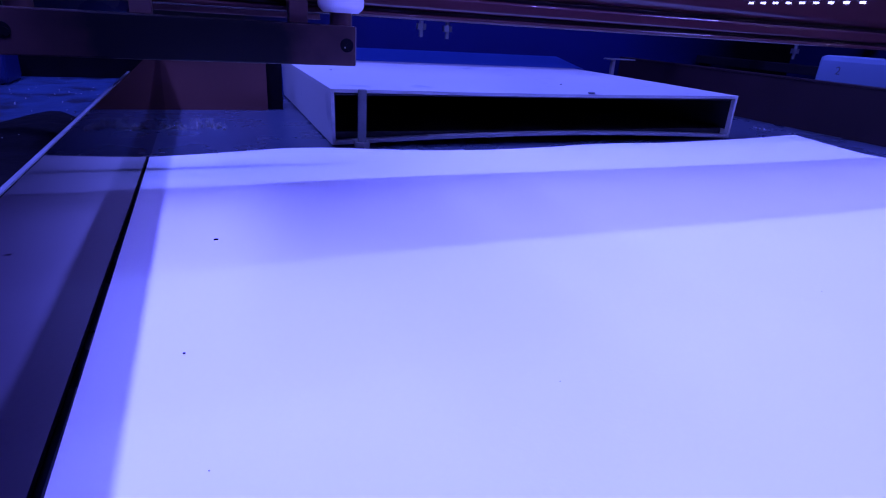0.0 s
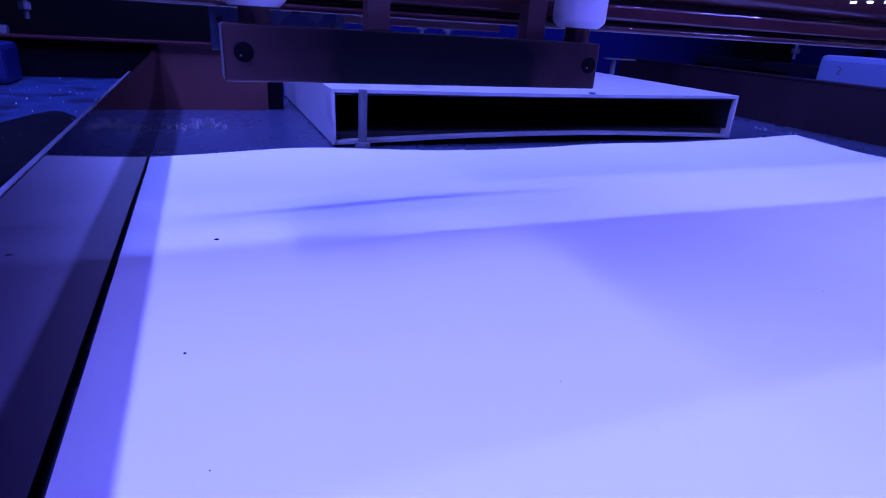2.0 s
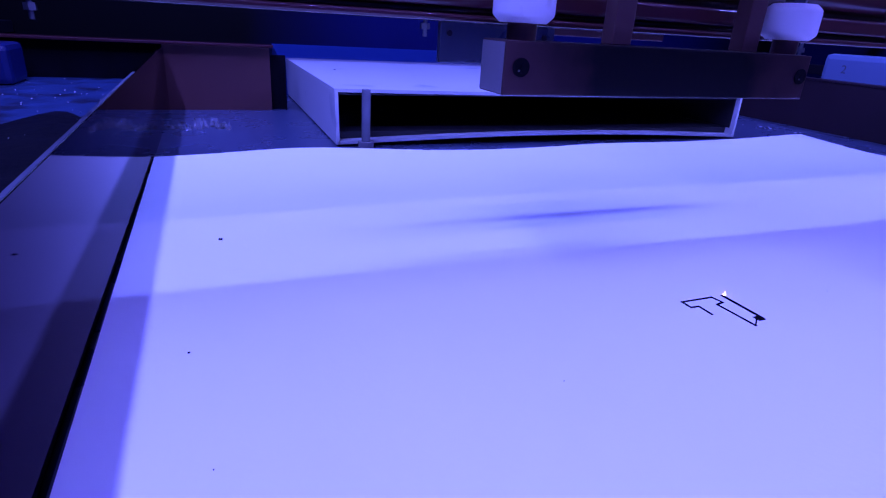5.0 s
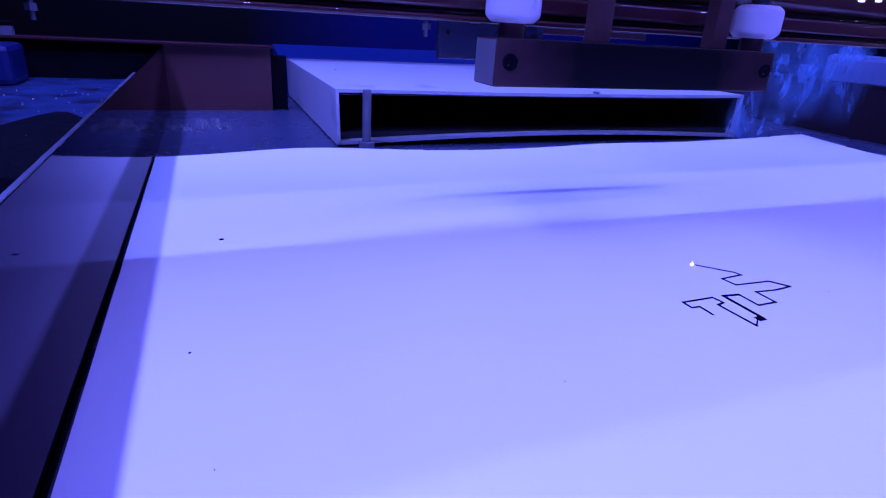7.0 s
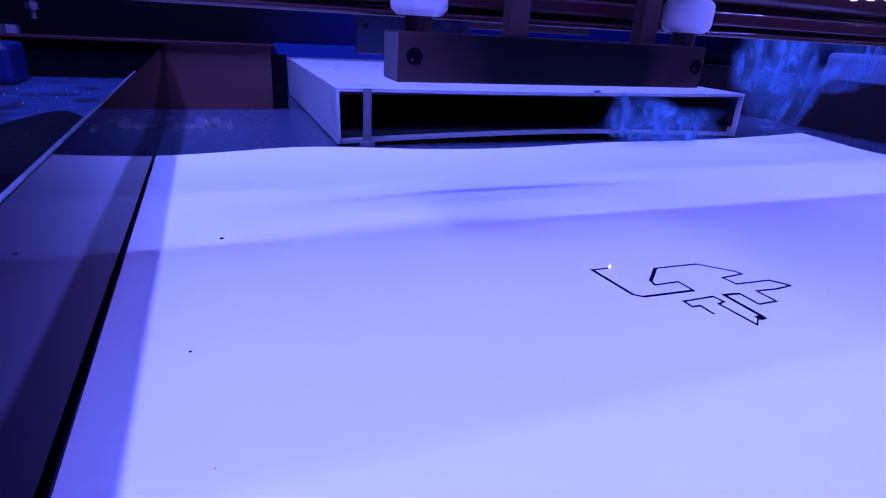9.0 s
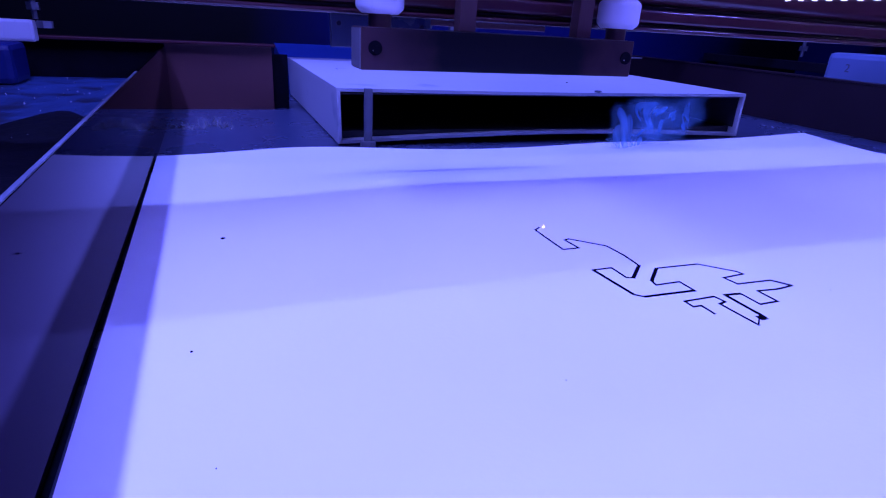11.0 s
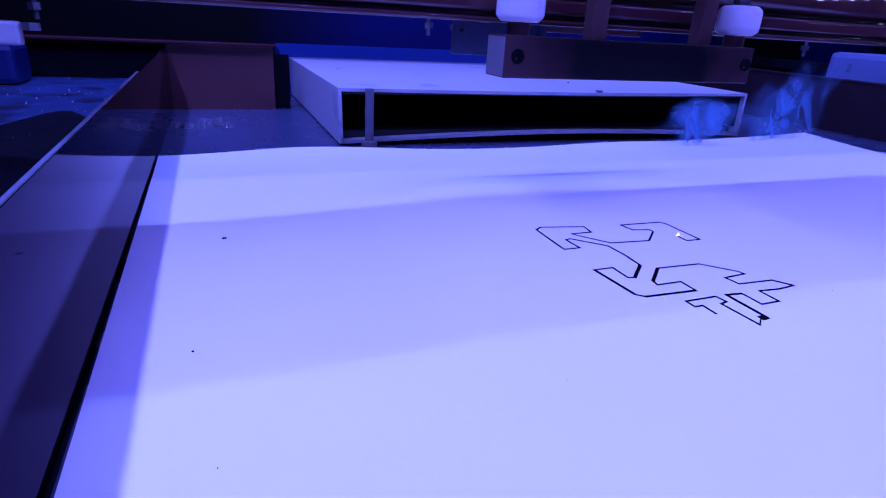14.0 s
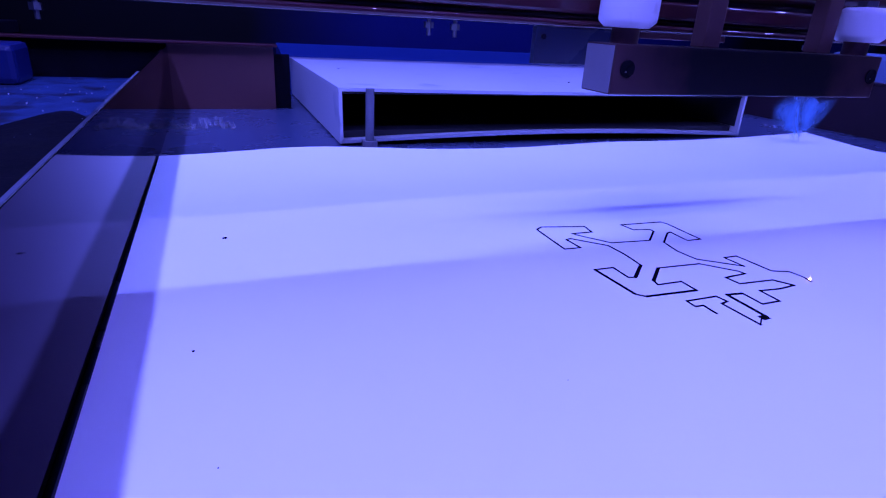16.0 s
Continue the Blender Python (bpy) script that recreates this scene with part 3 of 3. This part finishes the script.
def tray_litter():
    """Soot and crumbs on the tray by the rail."""
    rng = random.Random(5)
    bm = bmesh.new()
    n = 30
    grid = [[None] * (n + 1) for _ in range(n + 1)]
    for i in range(n + 1):
        for j in range(n + 1):
            x = -2.6 + 2.1 * i / n
            y = 1.0 + (3.15 + 0.30 * math.sin(5.3 * x) + 0.16 * math.sin(12.1 * x + 1)) * j / n
            edge = min(1, 4 * min(i, n - i, j, n - j) / n)
            h = edge * (0.05 + 0.07 * noise.fractal(Vector((x * 2.4, y * 2.4, 0.3)), 1.0, 2.0, 4))
            grid[i][j] = bm.verts.new(V(x, y, max(-0.01, h)))
    for i in range(n):
        for j in range(n):
            bm.faces.new((grid[i][j], grid[i + 1][j], grid[i + 1][j + 1], grid[i][j + 1]))
    ob = solid("soot_heap", bm, SOOT_SHADE, "heap of black soot and crumbs on the tray", "soot", "stuff", smooth=True)
    ob.location = V(0, 0, 0.285)
    bm = bmesh.new()
    for k in range(120):
        x, y, r = rng.uniform(-2.4, -0.55), rng.uniform(1.2, 6.5), rng.uniform(0.002, 0.007)
        made = bmesh.ops.create_icosphere(bm, subdivisions=1, radius=r * U, matrix=Matrix.Translation(V(x, y, 0.285 + r * 0.4 + (0.06 if y < 4 else 0))))["verts"]
        for v in made:
            v.co += Vector((rng.uniform(-1, 1), rng.uniform(-1, 1), rng.uniform(-1, 1))) * r * 0.35 * U
    for k in range(14):
        x, y, r = rng.uniform(6.45, 7.0), rng.uniform(4.9, 5.6), rng.uniform(0.004, 0.012)
        bmesh.ops.create_icosphere(bm, subdivisions=1, radius=r * U, matrix=Matrix.Translation(V(x, y, -0.03 + r * 0.4)) @ Matrix.Diagonal((2.2, 1.2, 0.5, 1)))
    solid("crumbs", bm, TRAY_CRUMB, "pale crumbs and flakes scattered over the tray", "crumbs", "stuff")


tray_litter()


# ---- smoke ----
def smoke_material():
    m = bpy.data.materials.new("thin_smoke")
    m.use_nodes = True
    n, l = m.node_tree.nodes, m.node_tree.links
    n.remove(n["Principled BSDF"])

    def math_node(kind, a, b=None):
        k = n.new("ShaderNodeMath")
        k.operation = kind
        for i, v in enumerate((a, b)):
            if isinstance(v, (int, float)):
                k.inputs[i].default_value = v
            elif v is not None:
                l.new(v, k.inputs[i])
        return k.outputs[0]

    def stretch(v, lo, hi, to=1.0):
        k = n.new("ShaderNodeMapRange")
        k.interpolation_type = "SMOOTHSTEP"
        k.inputs["From Min"].default_value, k.inputs["From Max"].default_value, k.inputs["To Max"].default_value = lo, hi, to
        l.new(v, k.inputs["Value"])
        return k.outputs["Result"]

    def noise_node(vector, scale, detail, distortion=0.0):
        k = n.new("ShaderNodeTexNoise")
        k.inputs["Scale"].default_value, k.inputs["Detail"].default_value, k.inputs["Distortion"].default_value = scale, detail, distortion
        l.new(vector, k.inputs["Vector"])
        return k.outputs["Fac"]

    co, info = n.new("ShaderNodeTexCoord"), n.new("ShaderNodeObjectInfo")
    shift, flat = n.new("ShaderNodeVectorMath"), n.new("ShaderNodeMapping")
    shift.operation = "ADD"
    l.new(co.outputs["Object"], shift.inputs[0])
    l.new(math_node("MULTIPLY", info.outputs["Random"], 7.0), shift.inputs[1])
    flat.inputs["Rotation"].default_value = (0, 0.5, 0)
    flat.inputs["Scale"].default_value = (1.0, 1.0, 0.62)
    l.new(shift.outputs[0], flat.inputs["Vector"])
    v = flat.outputs["Vector"]
    cloud = noise_node(v, 20, 5, 1.3)
    streak = stretch(noise_node(v, 46, 4, 2.4), 0.38, 0.70)
    uv = n.new("ShaderNodeSeparateXYZ")
    l.new(co.outputs["UV"], uv.inputs[0])
    sides = []
    for k in (0, 1):
        d = math_node("SUBTRACT", math_node("MULTIPLY", uv.outputs[k], 2.0), 1.0)
        sides.append(math_node("SUBTRACT", 1.0, math_node("MULTIPLY", d, d)))
    fade = stretch(math_node("MULTIPLY", sides[0], sides[1]), 0.0, 0.8)
    frayed = stretch(math_node("ADD", cloud, math_node("MULTIPLY", fade, 0.40)), 0.64, 1.06)
    body = math_node("MULTIPLY", frayed, math_node("ADD", 0.20, math_node("MULTIPLY", streak, 0.60)))
    dens = math_node("MULTIPLY", body, stretch(fade, 0.0, 0.25))
    clear, haze, through_, both, mix = (n.new("ShaderNode" + k) for k in ("BsdfTransparent", "BsdfDiffuse", "BsdfTranslucent", "MixShader", "MixShader"))
    haze.inputs[0].default_value = through_.inputs[0].default_value = (0.26, 0.58, 0.92, 1)
    both.inputs[0].default_value = 0.5
    l.new(haze.outputs[0], both.inputs[1])
    l.new(through_.outputs[0], both.inputs[2])
    l.new(dens, mix.inputs[0])
    l.new(clear.outputs[0], mix.inputs[1])
    l.new(both.outputs[0], mix.inputs[2])
    l.new(mix.outputs[0], n["Material Output"].inputs["Surface"])
    return m


SMOKE = smoke_material()


def smoke_wisp(seed, wide, tall):
    """Three thin curling sheets that fray towards their rims."""
    w = thing("smoke_wisp", "thin curling blue-lit smoke drifting near the duct mouth", "smoke", "smoke over the bed")
    rng = random.Random(seed)
    for k in range(3):
        bm = bmesh.new()
        uv = bm.loops.layers.uv.new("spread")
        nu, nv = 28, 20
        p0, p1, p2 = rng.uniform(0, 6), rng.uniform(0, 6), rng.uniform(0, 6)
        lean, ox, oz, sx, sz = rng.uniform(-0.1, 0.45), rng.uniform(-0.16, 0.16), rng.uniform(-0.14, 0.14), rng.uniform(0.7, 1.0), rng.uniform(0.75, 1.0)
        grid = []
        for i in range(nu + 1):
            u = i / nu * 2 - 1
            row = []
            for j in range(nv + 1):
                v = j / nv * 2 - 1
                x = wide * (ox + sx * (u * 0.5 + 0.07 * math.sin(2.6 * v + p0)) + lean * 0.3 * v)
                z = tall * (oz + sz * (v * 0.5 + 0.09 * math.sin(2.4 * u + p1)))
                y = 0.05 * math.sin(4.1 * u + 2.3 * v + p2) + 0.09 * (k - 1)
                row.append(bm.verts.new(V(x, y, z)))
            grid.append(row)
        for i in range(nu):
            for j in range(nv):
                f = bm.faces.new((grid[i][j], grid[i + 1][j], grid[i + 1][j + 1], grid[i][j + 1]))
                for loop, (a, b) in zip(f.loops, ((i, j), (i + 1, j), (i + 1, j + 1), (i, j + 1))):
                    loop[uv].uv = (a / nu, b / nv)
        part("curl", bm, SMOKE, w, smooth=True)
    return w


# Each puff, its distance along the bed, then seconds with the place across and over the bed.
DRIFTS = (
    (smoke_wisp(11, 2.30, 1.75), 4.50, ((6.20, 8.37, 0.19), (6.50, 7.59, 0.39), (6.80, 6.14, 0.59), (7.00, 6.26, 0.83), (7.30, 6.68, 1.37), (7.60, 6.90, 2.29), (8.20, 8.90, 3.46))),
    (smoke_wisp(12, 1.50, 1.35), 4.40, ((7.50, 4.92, 0.10), (7.75, 5.01, 0.27), (8.00, 5.28, 0.50), (8.50, 5.84, 0.76), (8.90, 6.56, 1.62), (9.40, 7.93, 3.04))),
    (smoke_wisp(13, 1.70, 1.45), 4.50, ((8.70, 5.55, 0.10), (9.00, 5.79, 0.66), (9.60, 5.99, 1.10), (10.20, 6.51, 1.99), (10.80, 8.39, 3.37))),
    (smoke_wisp(14, 1.35, 1.00), 4.45, ((12.20, 5.30, 0.08), (12.50, 5.48, 0.49), (13.00, 5.51, 0.57), (13.40, 5.90, 0.87), (13.80, 6.56, 1.67), (14.30, 7.96, 3.04))),
    (smoke_wisp(15, 1.90, 1.05), 4.50, ((13.70, 5.21, 0.00), (14.00, 5.62, 0.36), (14.40, 6.05, 0.87), (14.80, 7.10, 1.82), (15.30, 8.52, 3.13))),
    (smoke_wisp(16, 1.70, 1.10), 4.50, ((14.70, 5.81, -0.04), (15.00, 6.25, 0.39), (15.50, 7.09, 0.49), (16.00, 8.22, 0.61))),
    (smoke_wisp(21, 1.00, 0.46), 4.40, ((3.70, 5.93, 0.03), (4.00, 6.47, 0.33), (4.30, 7.13, 0.62), (4.90, 9.66, 1.68))),
    (smoke_wisp(22, 1.00, 0.60), 4.35, ((7.20, 4.48, 0.00), (7.50, 4.66, 0.19), (8.00, 5.01, 0.21), (8.50, 5.72, 0.27), (9.00, 6.58, 0.73), (9.60, 9.11, 2.10))),
    (smoke_wisp(23, 1.40, 0.62), 4.35, ((8.80, 4.16, 0.08), (9.00, 4.05, 0.24), (10.20, 3.64, 0.24), (11.50, 4.10, 0.27), (12.00, 3.54, 0.23), (12.25, 3.47, 0.09), (12.80, 3.47, -1.25))),
    (smoke_wisp(24, 1.35, 0.60), 4.35, ((12.60, 4.66, 0.05), (13.00, 4.31, 0.27), (13.50, 4.21, 0.26), (14.00, 4.60, 0.21), (14.50, 4.59, 0.27), (15.00, 5.68, 0.27), (15.50, 6.42, 0.35), (16.00, 5.89, 0.25))),
)


def offcut_flake(x, y, sx, sy, sz, turn):
    rng = random.Random(round(1000 * x + 77 * y))
    bm = bmesh.new()
    for k in range(14):
        px, py, pz = rng.uniform(-sx, sx) / 2, rng.uniform(-sy, sy) / 2, rng.choice((0.0, 0.0, 1.0, 0.8, 0.5)) * sz
        bm.verts.new(V(px, py, pz))
    hull = bmesh.ops.convex_hull(bm, input=bm.verts)
    bmesh.ops.delete(bm, geom=[g for g in hull["geom_interior"] if isinstance(g, bmesh.types.BMVert)], context="VERTS")
    ob = solid("clear_offcut", bm, CLEAR_GLASS, "clear melted acrylic scrap on the bed by the rail", "offcut")
    ob.matrix_world = pose(x * U, y * U, -0.0295 * U, 0, 0, turn)
    tagged(ob, group="acrylic scraps")


scrap = random.Random(8)
for k in range(40):
    x = -0.37 + 0.50 * k / 39 + scrap.uniform(-0.02, 0.02)
    tall = 0.10 if 0.36 < (x + 0.37) / 0.50 < 0.85 else 0.055
    offcut_flake(x, 5.60 + scrap.uniform(-0.10, 0.10), scrap.uniform(0.015, 0.055), scrap.uniform(0.012, 0.03), scrap.uniform(0.35, 1.0) * tall, scrap.uniform(-40, 40))


# ---- what moves ----
def motions():
    rows = head_rows()
    walk(CARRIAGE, [(t, pose(x * U, y * U, 0)) for t, x, y in rows])
    walk(GANTRY, [(t, pose(0, y * U, 0)) for t, x, y in rows])
    low = -0.012 * U
    for k, (wisp, y, path) in enumerate(DRIFTS):
        (t0, x0, _), (t1, x1, z1) = path[0], path[-1]
        under = (x0, -1.25) if k else (x0 + 3.0, 0.6)
        rest = [(t, pose(x * U, y * U, z * U, 0, 8 * math.sin(1.4 * t + k), 9 * math.sin(0.9 * t + 2 * k))) for t, x, z in path]
        first = pose(under[0] * U, y * U, under[1] * U, 0, 8 * math.sin(1.4 * t0 + k), 9 * math.sin(0.9 * t0 + 2 * k))
        walk(wisp, [(0.0, first), (t0 - 0.5, first)] + rest + ([(16.0, rest[-1][1])] if t1 < 16 else []))
    walk(EMBER, [(0.0, pose(1.75 * U, 1.41 * U, -0.1 * U)), (3.6, pose(1.75 * U, 1.41 * U, -0.1 * U))] +
         [(t, pose(x * U, y * U, 0.004 * U)) for t, x, y in rows if t > 3.62])
    for ob, t, x, y, a in BURNS:
        z = card_lift(x, y) * U
        t = min(t, 15.9)
        walk(ob, [(0.0, pose(x * U, y * U, z + low, 0, 0, a)), (t - 0.07, pose(x * U, y * U, z + low, 0, 0, a)),
                  (t, pose(x * U, y * U, z, 0, 0, a)), (16.0, pose(x * U, y * U, z, 0, 0, a))])


motions()
